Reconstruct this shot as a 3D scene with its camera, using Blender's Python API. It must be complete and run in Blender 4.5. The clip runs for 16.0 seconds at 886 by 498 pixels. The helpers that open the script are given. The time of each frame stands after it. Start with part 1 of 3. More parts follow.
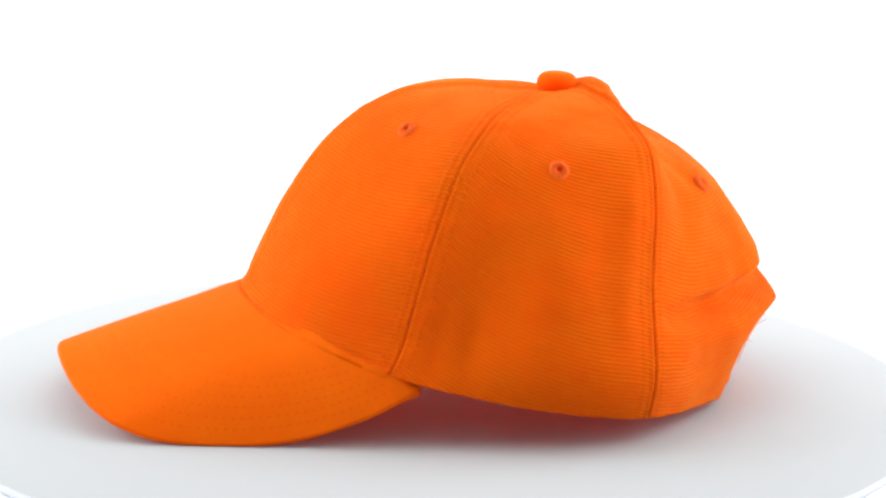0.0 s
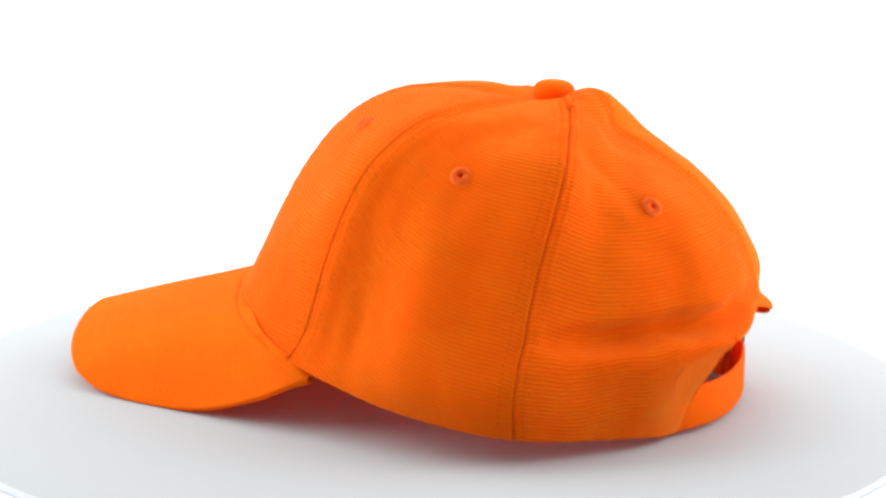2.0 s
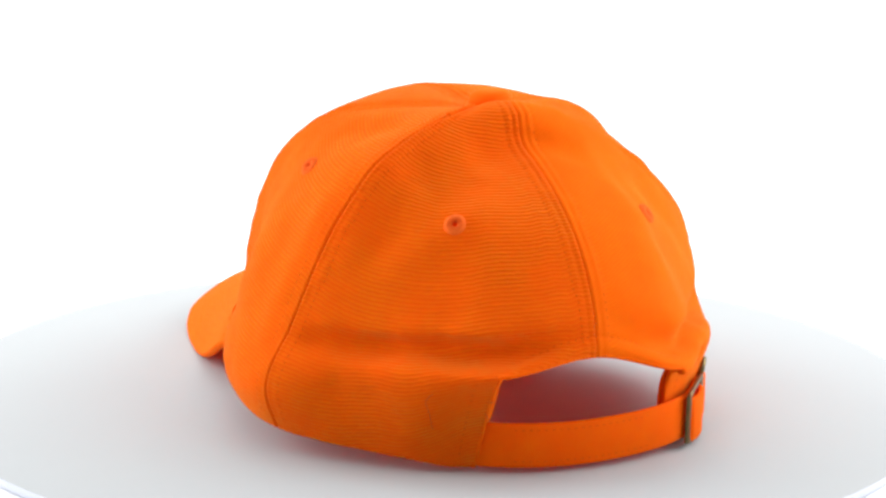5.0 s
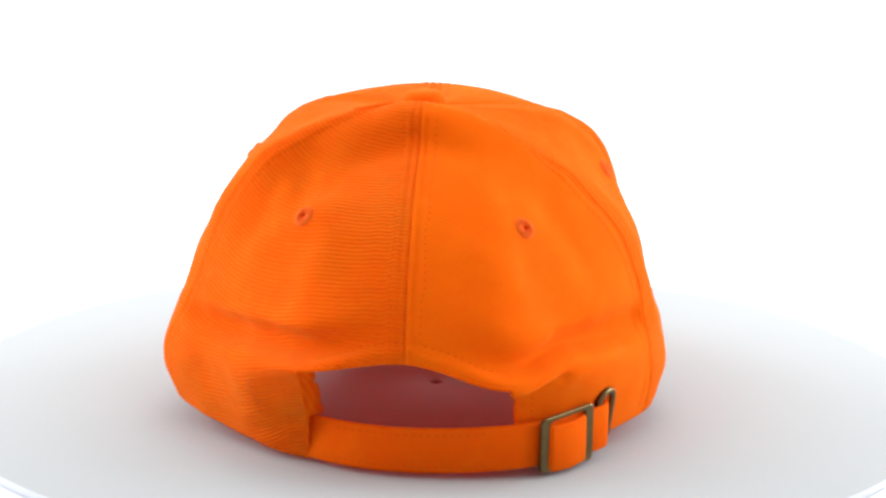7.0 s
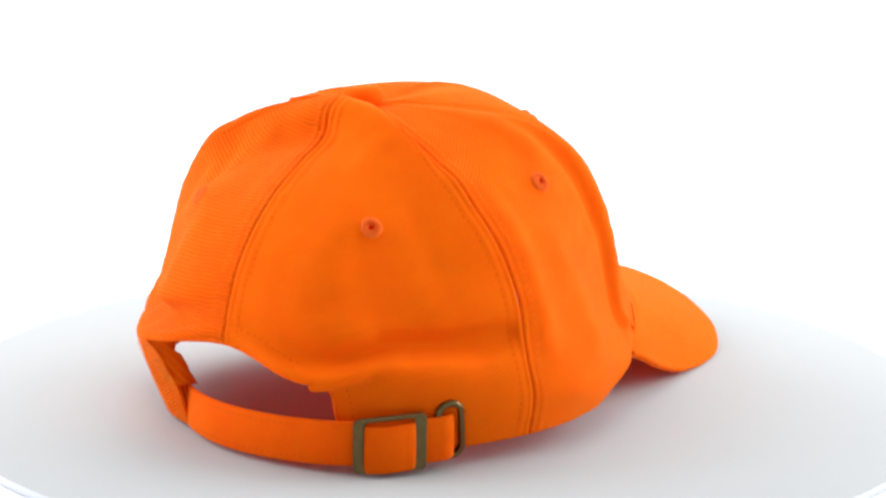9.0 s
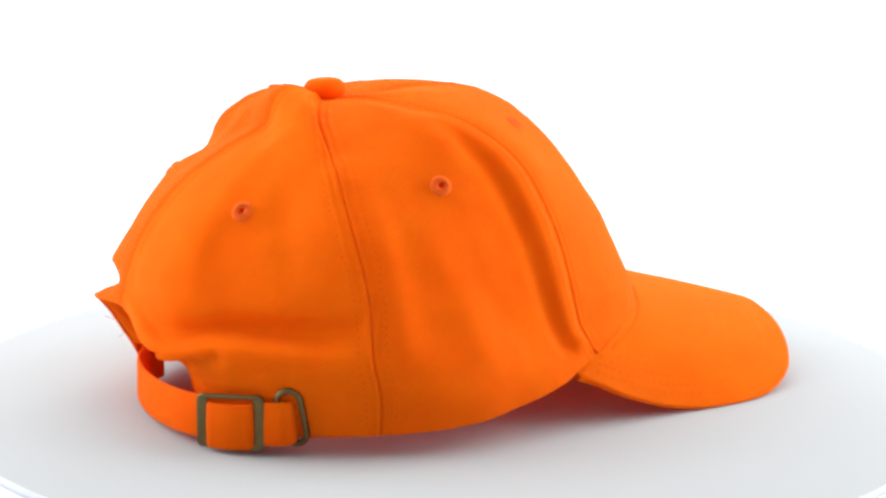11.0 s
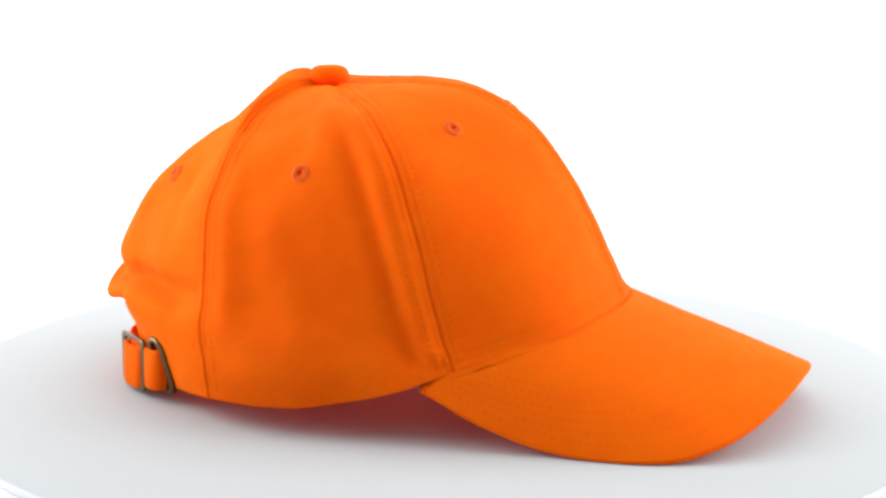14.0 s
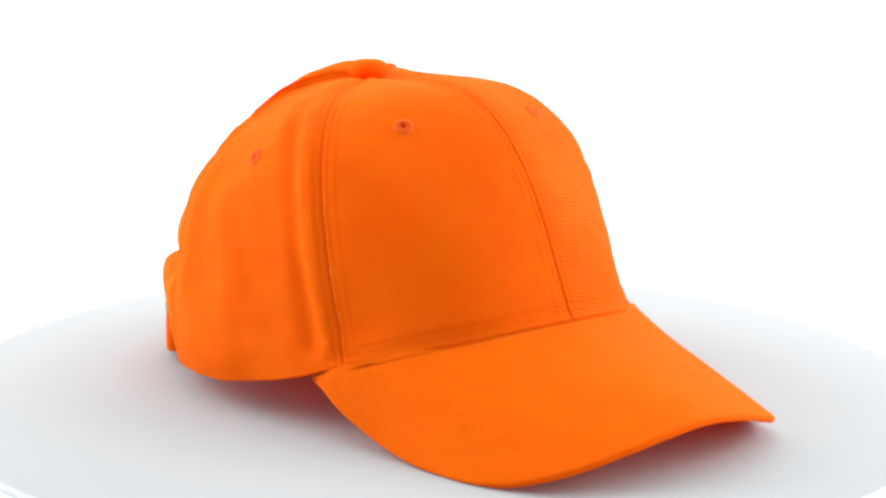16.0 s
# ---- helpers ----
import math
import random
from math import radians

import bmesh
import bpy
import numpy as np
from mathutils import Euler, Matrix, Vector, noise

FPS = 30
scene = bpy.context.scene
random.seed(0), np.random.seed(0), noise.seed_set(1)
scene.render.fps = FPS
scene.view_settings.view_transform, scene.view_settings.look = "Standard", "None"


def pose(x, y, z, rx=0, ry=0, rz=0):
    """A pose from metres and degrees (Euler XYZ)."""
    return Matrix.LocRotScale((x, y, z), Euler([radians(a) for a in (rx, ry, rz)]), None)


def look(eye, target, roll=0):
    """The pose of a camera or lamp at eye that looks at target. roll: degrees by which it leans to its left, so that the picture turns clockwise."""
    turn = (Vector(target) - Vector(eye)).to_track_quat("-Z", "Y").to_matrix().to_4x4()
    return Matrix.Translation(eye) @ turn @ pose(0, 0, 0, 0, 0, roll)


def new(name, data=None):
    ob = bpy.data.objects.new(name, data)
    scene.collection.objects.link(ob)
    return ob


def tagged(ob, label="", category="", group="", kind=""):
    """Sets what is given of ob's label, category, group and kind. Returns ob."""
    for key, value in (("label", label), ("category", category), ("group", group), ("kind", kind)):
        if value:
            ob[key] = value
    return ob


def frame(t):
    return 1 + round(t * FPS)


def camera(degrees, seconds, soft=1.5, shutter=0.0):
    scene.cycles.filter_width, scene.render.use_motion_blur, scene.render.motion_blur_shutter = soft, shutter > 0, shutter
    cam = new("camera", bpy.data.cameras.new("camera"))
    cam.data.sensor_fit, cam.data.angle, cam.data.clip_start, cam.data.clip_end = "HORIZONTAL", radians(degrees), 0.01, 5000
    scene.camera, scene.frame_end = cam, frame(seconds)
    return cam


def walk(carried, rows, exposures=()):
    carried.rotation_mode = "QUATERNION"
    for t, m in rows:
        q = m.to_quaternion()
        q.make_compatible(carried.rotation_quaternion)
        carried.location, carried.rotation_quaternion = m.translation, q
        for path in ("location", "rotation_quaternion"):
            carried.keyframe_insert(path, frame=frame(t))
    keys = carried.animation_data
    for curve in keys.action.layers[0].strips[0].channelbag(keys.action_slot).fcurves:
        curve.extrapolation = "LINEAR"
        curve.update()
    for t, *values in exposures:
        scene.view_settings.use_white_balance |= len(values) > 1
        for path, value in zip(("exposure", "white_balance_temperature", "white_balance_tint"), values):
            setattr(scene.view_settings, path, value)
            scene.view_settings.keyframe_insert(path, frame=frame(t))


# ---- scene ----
# ---- camera: it stands still, the turntable turns ----
cam = camera(23.262, 16.0, soft=2.8)
EYE, AHEAD = (0.0, -0.85453, 0.24692), (0.00298, 0.12153, 0.02944)
STILL = look(EYE, AHEAD, 0.7734)
walk(cam, [(0.0, STILL), (16.0, STILL)], exposures=[(0.0, -0.06), (16.0, -0.06)])

SPIN_0, SPIN = 5.936, -15.1361          # degrees, degrees a second
CAP_TURN = 6.0                          # the cap lies a little askew on the disc


def spin_rows(extra):
    return [(k * 0.5, pose(0, 0, 0, 0, 0, SPIN_0 + SPIN * k * 0.5 + extra)) for k in range(33)]


# ---- light: a white light tent with a glowing sweep behind ----
world = bpy.data.worlds.new("tent")
scene.world = world
world.use_nodes = True
world.node_tree.nodes["Background"].inputs[0].default_value = (1.0, 1.0, 1.0, 1)
world.node_tree.nodes["Background"].inputs[1].default_value = 1.02


def softbox(name, eye, target, sx, sy, watts, color=(1, 1, 1)):
    la = bpy.data.lights.new(name, "AREA")
    la.shape, la.size, la.size_y, la.energy, la.color = "RECTANGLE", sx, sy, watts, color
    ob = new(name, la)
    ob.matrix_world = look(eye, target)
    return ob


softbox("overhead_softbox", (0, 0.45, 1.15), (0, 0.0, 0), 1.5, 1.2, 7.5)
softbox("side_softbox", (-1.15, 0.18, 0.5), (0, 0, 0.05), 1.1, 0.9, 21.0)
softbox("side_softbox", (1.15, 0.18, 0.5), (0, 0, 0.05), 1.1, 0.9, 21.0)

# ---- materials ----


def nodes_of(name):
    m = bpy.data.materials.new(name)
    m.use_nodes = True
    nt = m.node_tree
    return m, nt, nt.nodes["Principled BSDF"]


def link(nt, a, ao, b, bi):
    nt.links.new(a.outputs[ao], b.inputs[bi])


def node(nt, kind, **values):
    n = nt.nodes.new(kind)
    for k, v in values.items():
        n.inputs[k.replace("_", " ")].default_value = v
    return n


ORANGE = (0.99, 0.173, 0.002)


def twill(name, angle, spacing, strength, color=ORANGE, uv=True, through_cloth=0.34, dark=0.58):
    """Brushed cotton twill: ribs at an angle, fine yarn noise, and faint uneven dye."""
    m, nt, b = nodes_of(name)
    co = nt.nodes.new("ShaderNodeTexCoord")
    mp = nt.nodes.new("ShaderNodeMapping")
    mp.inputs["Rotation"].default_value = (0, 0, radians(angle))
    link(nt, co, "UV" if uv else "Object", mp, "Vector")
    wv = nt.nodes.new("ShaderNodeTexWave")
    wv.wave_type, wv.bands_direction, wv.wave_profile = "BANDS", "Y", "SIN"
    wv.inputs["Scale"].default_value = 0.3142 / spacing
    wv.inputs["Distortion"].default_value = 1.7
    wv.inputs["Detail"].default_value = 2.0
    wv.inputs["Detail Scale"].default_value = 2.2
    link(nt, mp, "Vector", wv, "Vector")
    yarn = node(nt, "ShaderNodeTexNoise", Scale=1900.0, Detail=3.0)
    link(nt, co, "Object", yarn, "Vector")
    worn = node(nt, "ShaderNodeTexNoise", Scale=42.0, Detail=9.0, Roughness=0.72)
    link(nt, co, "Object", worn, "Vector")
    # ribs fade in and out where the nap is brushed
    fade = nt.nodes.new("ShaderNodeMapRange")
    for k, v in (("From Min", 0.40), ("From Max", 0.62), ("To Min", 0.55), ("To Max", 1.0)):
        fade.inputs[k].default_value = v
    link(nt, worn, "Fac", fade, "Value")
    ribs = nt.nodes.new("ShaderNodeMath")
    ribs.operation = "MULTIPLY"
    link(nt, wv, "Fac", ribs, 0)
    link(nt, fade, "Result", ribs, 1)
    mix = nt.nodes.new("ShaderNodeMix")
    mix.data_type = "RGBA"
    mix.inputs["A"].default_value = (color[0] * 0.97, color[1] * dark, color[2], 1)
    mix.inputs["B"].default_value = (color[0], color[1] * 1.16, color[2] * 1.5, 1)
    tone = nt.nodes.new("ShaderNodeMath")
    tone.operation = "MULTIPLY_ADD"
    link(nt, ribs, "Value", tone, 0)
    tone.inputs[1].default_value = 0.78
    half = nt.nodes.new("ShaderNodeMath")
    half.operation = "MULTIPLY"
    half.inputs[1].default_value = 0.42
    link(nt, worn, "Fac", half, 0)
    link(nt, half, "Value", tone, 2)
    link(nt, tone, "Value", mix, "Factor")
    link(nt, mix, "Result", b, "Base Color")
    b1 = node(nt, "ShaderNodeBump", Strength=strength, Distance=0.0008)
    link(nt, ribs, "Value", b1, "Height")
    b2 = node(nt, "ShaderNodeBump", Strength=0.35, Distance=0.00015)
    link(nt, yarn, "Fac", b2, "Height")
    stretch = nt.nodes.new("ShaderNodeMapping")
    stretch.inputs["Scale"].default_value = (260, 1500, 1)
    link(nt, mp, "Vector", stretch, "Vector")
    nap = node(nt, "ShaderNodeTexNoise", Scale=1.0, Detail=3.0, Roughness=0.6)
    link(nt, stretch, "Vector", nap, "Vector")
    b3 = node(nt, "ShaderNodeBump", Strength=0.4, Distance=0.0005)
    link(nt, nap, "Fac", b3, "Height")
    link(nt, b1, "Normal", b3, "Normal")
    link(nt, b3, "Normal", b2, "Normal")
    link(nt, b2, "Normal", b, "Normal")
    b.inputs["Roughness"].default_value = 0.7
    b.inputs["Specular IOR Level"].default_value = 0.03
    b.inputs["Sheen Weight"].default_value = 0.38
    b.inputs["Sheen Roughness"].default_value = 0.3
    b.inputs["Sheen Tint"].default_value = (1.0, 0.64, 0.12, 1)
    # some light comes through the cloth
    tr = nt.nodes.new("ShaderNodeBsdfTranslucent")
    tr.inputs["Color"].default_value = (0.95, 0.110, 0.002, 1)
    ms = nt.nodes.new("ShaderNodeMixShader")
    ms.inputs[0].default_value = through_cloth
    link(nt, b, "BSDF", ms, 1)
    link(nt, tr, "BSDF", ms, 2)
    link(nt, ms, "Shader", nt.nodes["Material Output"], "Surface")
    return m


def plain(name, color, rough, metal=0.0, vary=0.06, scale=60.0, bump=0.0):
    m, nt, b = nodes_of(name)
    co = nt.nodes.new("ShaderNodeTexCoord")
    ns = node(nt, "ShaderNodeTexNoise", Scale=scale, Detail=6.0, Roughness=0.6)
    link(nt, co, "Object", ns, "Vector")
    mix = nt.nodes.new("ShaderNodeMix")
    mix.data_type = "RGBA"
    mix.inputs["A"].default_value = (*[c * (1 - vary) for c in color], 1)
    mix.inputs["B"].default_value = (*[min(1, c * (1 + vary)) for c in color], 1)
    link(nt, ns, "Fac", mix, "Factor")
    link(nt, mix, "Result", b, "Base Color")
    b.inputs["Roughness"].default_value = rough
    b.inputs["Metallic"].default_value = metal
    if not metal:
        b.inputs["Specular IOR Level"].default_value = 0.12
    if bump:
        bp = node(nt, "ShaderNodeBump", Strength=bump, Distance=0.0003)
        link(nt, ns, "Fac", bp, "Height")
        link(nt, bp, "Normal", b, "Normal")
    return m


RIB_FLAT = twill("orange_twill_level_ribs", 3, 0.0016, 0.75, dark=0.56)
RIB_LEAN = twill("orange_twill_leaning_ribs", -13, 0.0015, 0.7, dark=0.62)
RIB_SLANT = twill("orange_twill_slanted_ribs", 34, 0.0011, 0.4, dark=0.64)
RIB_SMOOTH = twill("orange_twill_brushed", 24, 0.0011, 0.24, dark=0.74)
RIB_VISOR = twill("orange_twill_visor", 82, 0.0012, 0.3, dark=0.8)
HEM = twill("orange_hem_cloth", 20, 0.0012, 0.3, uv=False)
TAPE = twill("orange_strap_twill", 90, 0.0008, 0.25)
THREAD = plain("orange_thread", (0.74, 0.095, 0.002), 0.95, vary=0.15, scale=900)
VISOR_THREAD = plain("orange_visor_thread", (0.78, 0.100, 0.002), 0.95, vary=0.2, scale=900)
EYELET = plain("coral_eyelet_thread", (0.80, 0.125, 0.014), 0.85, vary=0.25, scale=1500, bump=0.6)
LOOSE = plain("loose_orange_thread", (0.62, 0.12, 0.03), 0.8)
BRASS = plain("antique_brass", (0.15, 0.108, 0.046), 0.30, metal=1.0, vary=0.35, scale=420, bump=0.15)
DISC = plain("white_turntable_laminate", (0.410, 0.432, 0.443), 0.9, vary=0.012, scale=18)
DISC.node_tree.nodes["Principled BSDF"].inputs["Specular IOR Level"].default_value = 0.04
RIM = plain("grey_turntable_edge", (0.55, 0.58, 0.66), 0.4, vary=0.05, scale=40)
DARK = plain("dark_socket", (0.12, 0.07, 0.06), 0.8)
# grey sets how much light the added sheet behind the camera returns
BLOCKER = plain("grey_light_blocker", (0.36, 0.36, 0.363), 0.9, vary=0.1, scale=12)
BASE = plain("light_grey_base", (0.74, 0.76, 0.80), 0.5, vary=0.03, scale=25)


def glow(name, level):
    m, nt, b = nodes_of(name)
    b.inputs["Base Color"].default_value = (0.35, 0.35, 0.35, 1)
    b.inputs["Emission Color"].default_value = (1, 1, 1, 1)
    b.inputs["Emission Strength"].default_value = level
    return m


# emission makes the backdrop white and is added backlight for the cap
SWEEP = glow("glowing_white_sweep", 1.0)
TABLE = plain("white_table", (0.80, 0.805, 0.81), 0.7, vary=0.02, scale=8)

# ---- mesh helpers ----


def mesh_of(name, verts, faces, material, smooth=True, uvs=None):
    me = bpy.data.meshes.new(name)
    me.from_pydata([tuple(v) for v in verts], [], faces)
    me.materials.append(material)
    if smooth:
        me.polygons.foreach_set("use_smooth", [True] * len(me.polygons))
    if uvs is not None:
        lay = me.uv_layers.new(name="weave")
        for lp in me.loops:
            lay.data[lp.index].uv = uvs[lp.vertex_index]
    me.update()
    return me


def part(name, me, parent, label=""):
    ob = new(name, me)
    ob.parent = parent
    if label:
        ob["label"] = label
    return ob


def grid_faces(rows, cols, closed=False, keep=None):
    out = []
    for i in range(rows - 1):
        for j in range(cols if closed else cols - 1):
            k = (j + 1) % cols
            if keep is None or keep(i, j):
                out.append((i * cols + j, i * cols + k, (i + 1) * cols + k, (i + 1) * cols + j))
    return out


def spline(points, knots, at, periodic=0.0):
    """Smooth cubic through points (n x d) at rising knots, read at the values 'at'."""
    p, t = np.asarray(points, float), np.asarray(knots, float)
    if periodic:
        p = np.concatenate([p[-2:], p, p[:3]])
        t = np.concatenate([t[-2:] - periodic, t, t[:3] + periodic])
    d = (p[1:] - p[:-1]) / (t[1:] - t[:-1])[:, None]
    h = t[1:] - t[:-1]
    m = np.empty_like(p)
    m[0], m[-1] = d[0], d[-1]
    m[1:-1] = (d[:-1] * h[1:, None] + d[1:] * h[:-1, None]) / (h[:-1] + h[1:])[:, None]
    at = np.asarray(at, float)
    i = np.clip(np.searchsorted(t, at, side="right") - 1, 0, len(t) - 2)
    s = ((at - t[i]) / h[i])[:, None]
    hh = h[i][:, None]
    return ((2 * s**3 - 3 * s**2 + 1) * p[i] + (s**3 - 2 * s**2 + s) * hh * m[i]
            + (-2 * s**3 + 3 * s**2) * p[i + 1] + (s**3 - s**2) * hh * m[i + 1])


def along(points, n):
    p = np.asarray(points, float)
    t = np.concatenate([[0], np.cumsum(np.linalg.norm(np.diff(p, axis=0), axis=1))])
    return spline(p, t, np.linspace(0, t[-1], n))


def tube(name, points, radius, material, n=40, sides=8, closed=False):
    p = np.asarray(points, float)
    if not closed:
        p = along(p, n)
    verts, cnt = [], len(p)
    for i in range(cnt):
        a, b = (p[(i + 1) % cnt], p[i - 1]) if closed else (p[min(i + 1, cnt - 1)], p[max(i - 1, 0)])
        t = Vector(a - b).normalized()
        s = t.cross(Vector((0, 0, 1)) if abs(t.z) < 0.9 else Vector((1, 0, 0))).normalized()
        u = s.cross(t)
        for k in range(sides):
            w = 2 * math.pi * k / sides
            verts.append(Vector(p[i]) + radius * (math.cos(w) * s + math.sin(w) * u))
    faces = []
    for i in range(cnt if closed else cnt - 1):
        j = (i + 1) % cnt
        for k in range(sides):
            q = (k + 1) % sides
            faces.append((i * sides + k, j * sides + k, j * sides + q, i * sides + q))
    if not closed:
        faces += [tuple(range(sides - 1, -1, -1)), tuple((cnt - 1) * sides + k for k in range(sides))]
    return mesh_of(name, verts, faces, material)


def lathe(name, profile, material, seg=64, ripple=0.0, spokes=0):
    verts, n = [], len(profile)
    for k in range(seg):
        w = 2 * math.pi * k / seg
        for r, z in profile:
            q = 1 + ripple * math.cos(spokes * w) if spokes else 1
            verts.append((r * math.cos(w), r * math.sin(w), z * q))
    faces = []
    for k in range(seg):
        j = (k + 1) % seg
        for i in range(n - 1):
            faces.append((k * n + i, j * n + i, j * n + i + 1, k * n + i + 1))
    return mesh_of(name, verts, faces, material)


# ---- setting: sweep and table ----
def build_sheet(name, prof, material, label, category):
    xs = np.linspace(-2.4, 2.4, 5)
    verts = [(x, y, z) for y, z in prof for x in xs]
    ob = new(name, mesh_of(name, verts, [f[::-1] for f in grid_faces(len(prof), len(xs))], material))
    so = ob.modifiers.new("sheet", "SOLIDIFY")
    so.thickness = 0.004
    tagged(ob, label, category, kind="structure")


def build_sweep():
    """A white table in front and a white sweep curving up behind, its brightness put in as emission."""
    build_sheet("table_top", [(-2.2, -0.16), (-0.8, -0.16), (0.44, -0.16)], TABLE, "plain white table top under the turntable stand", "table top")
    bend = [(1.0 + 0.6 * math.sin(a), 0.44 - 0.6 * math.cos(a)) for a in np.linspace(0.15, math.pi / 2, 12)]
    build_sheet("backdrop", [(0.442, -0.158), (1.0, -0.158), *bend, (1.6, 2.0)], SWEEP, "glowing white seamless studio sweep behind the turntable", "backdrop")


build_sweep()


def build_light_blocker():
    """An unseen sheet added behind the camera to hold back the world's frontal light."""
    xs, zs = np.linspace(-1.7, 1.7, 60), np.linspace(-0.16, 1.7, 3)
    verts = [(x, -1.25 + 0.03 * math.sin(x * 21), z) for z in zs for x in xs]
    ob = new("light_blocker_south", mesh_of("light_blocker_south", verts, grid_faces(len(zs), len(xs)), BLOCKER))
    so = ob.modifiers.new("cloth", "SOLIDIFY")
    so.thickness = 0.01
    tagged(ob, "unseen grey sheet added behind the camera to dim the frontal light", "curtain", kind="structure")


build_light_blocker()

# ---- the turntable ----
DISC_R, DISC_C = 0.2013, (-0.0025, 0.0003)


def build_turntable():
    top = new("turntable")
    tagged(top, "round white turntable disc with a thin grey edge, turning slowly", "turntable")
    r, c = DISC_R, DISC_C
    prof = [(0.0028, -0.004), (0.0028, -0.0006), (0.0034, 0.0), (0.05, 0.0), (0.12, 0.0), (r - 0.0008, 0.0), (r - 0.0002, -0.0003)]
    plate = part("plate", lathe("plate", prof, DISC, 192), top)
    plate.location = (*c, 0)
    edge = part("edge", lathe("edge", [(r - 0.0002, -0.0003), (r, -0.0008), (r, -0.0032), (r - 0.0006, -0.0036), (0.10, -0.0036)], RIM, 192), top, "blue-grey disc edge")
    edge.location = (*c, 0)
    low = part("under_plate", lathe("under_plate", [(0.05, -0.0042), (r + 0.0004, -0.0042), (r + 0.0008, -0.0048), (r + 0.0008, -0.010), (r - 0.002, -0.011), (0.02, -0.011)], BASE, 192), top, "light grey under plate")
    low.location = (*c, 0)
    part("spindle_socket", lathe("spindle_socket", [(0.0, -0.0032), (0.002, -0.0032), (0.0029, -0.0028), (0.0031, -0.0008)], DARK, 32), top, "small dark spindle socket")
    return top


def build_stand():
    me = lathe("drum", [(0.0, -0.012), (0.135, -0.012), (0.14, -0.016), (0.15, -0.15), (0.16, -0.158), (0.0, -0.158)], BASE, 96)
    ob = new("turntable_stand", me)
    tagged(ob, "light grey round drum that carries the disc", "stand")


turntable = build_turntable()
build_stand()

# ---- the cap ----
# Local frame: visor towards -x, wearer's left towards -y, z up from the disc, origin on the spindle.
YC = -0.0015
APEX = (0.048, YC, 0.1212)
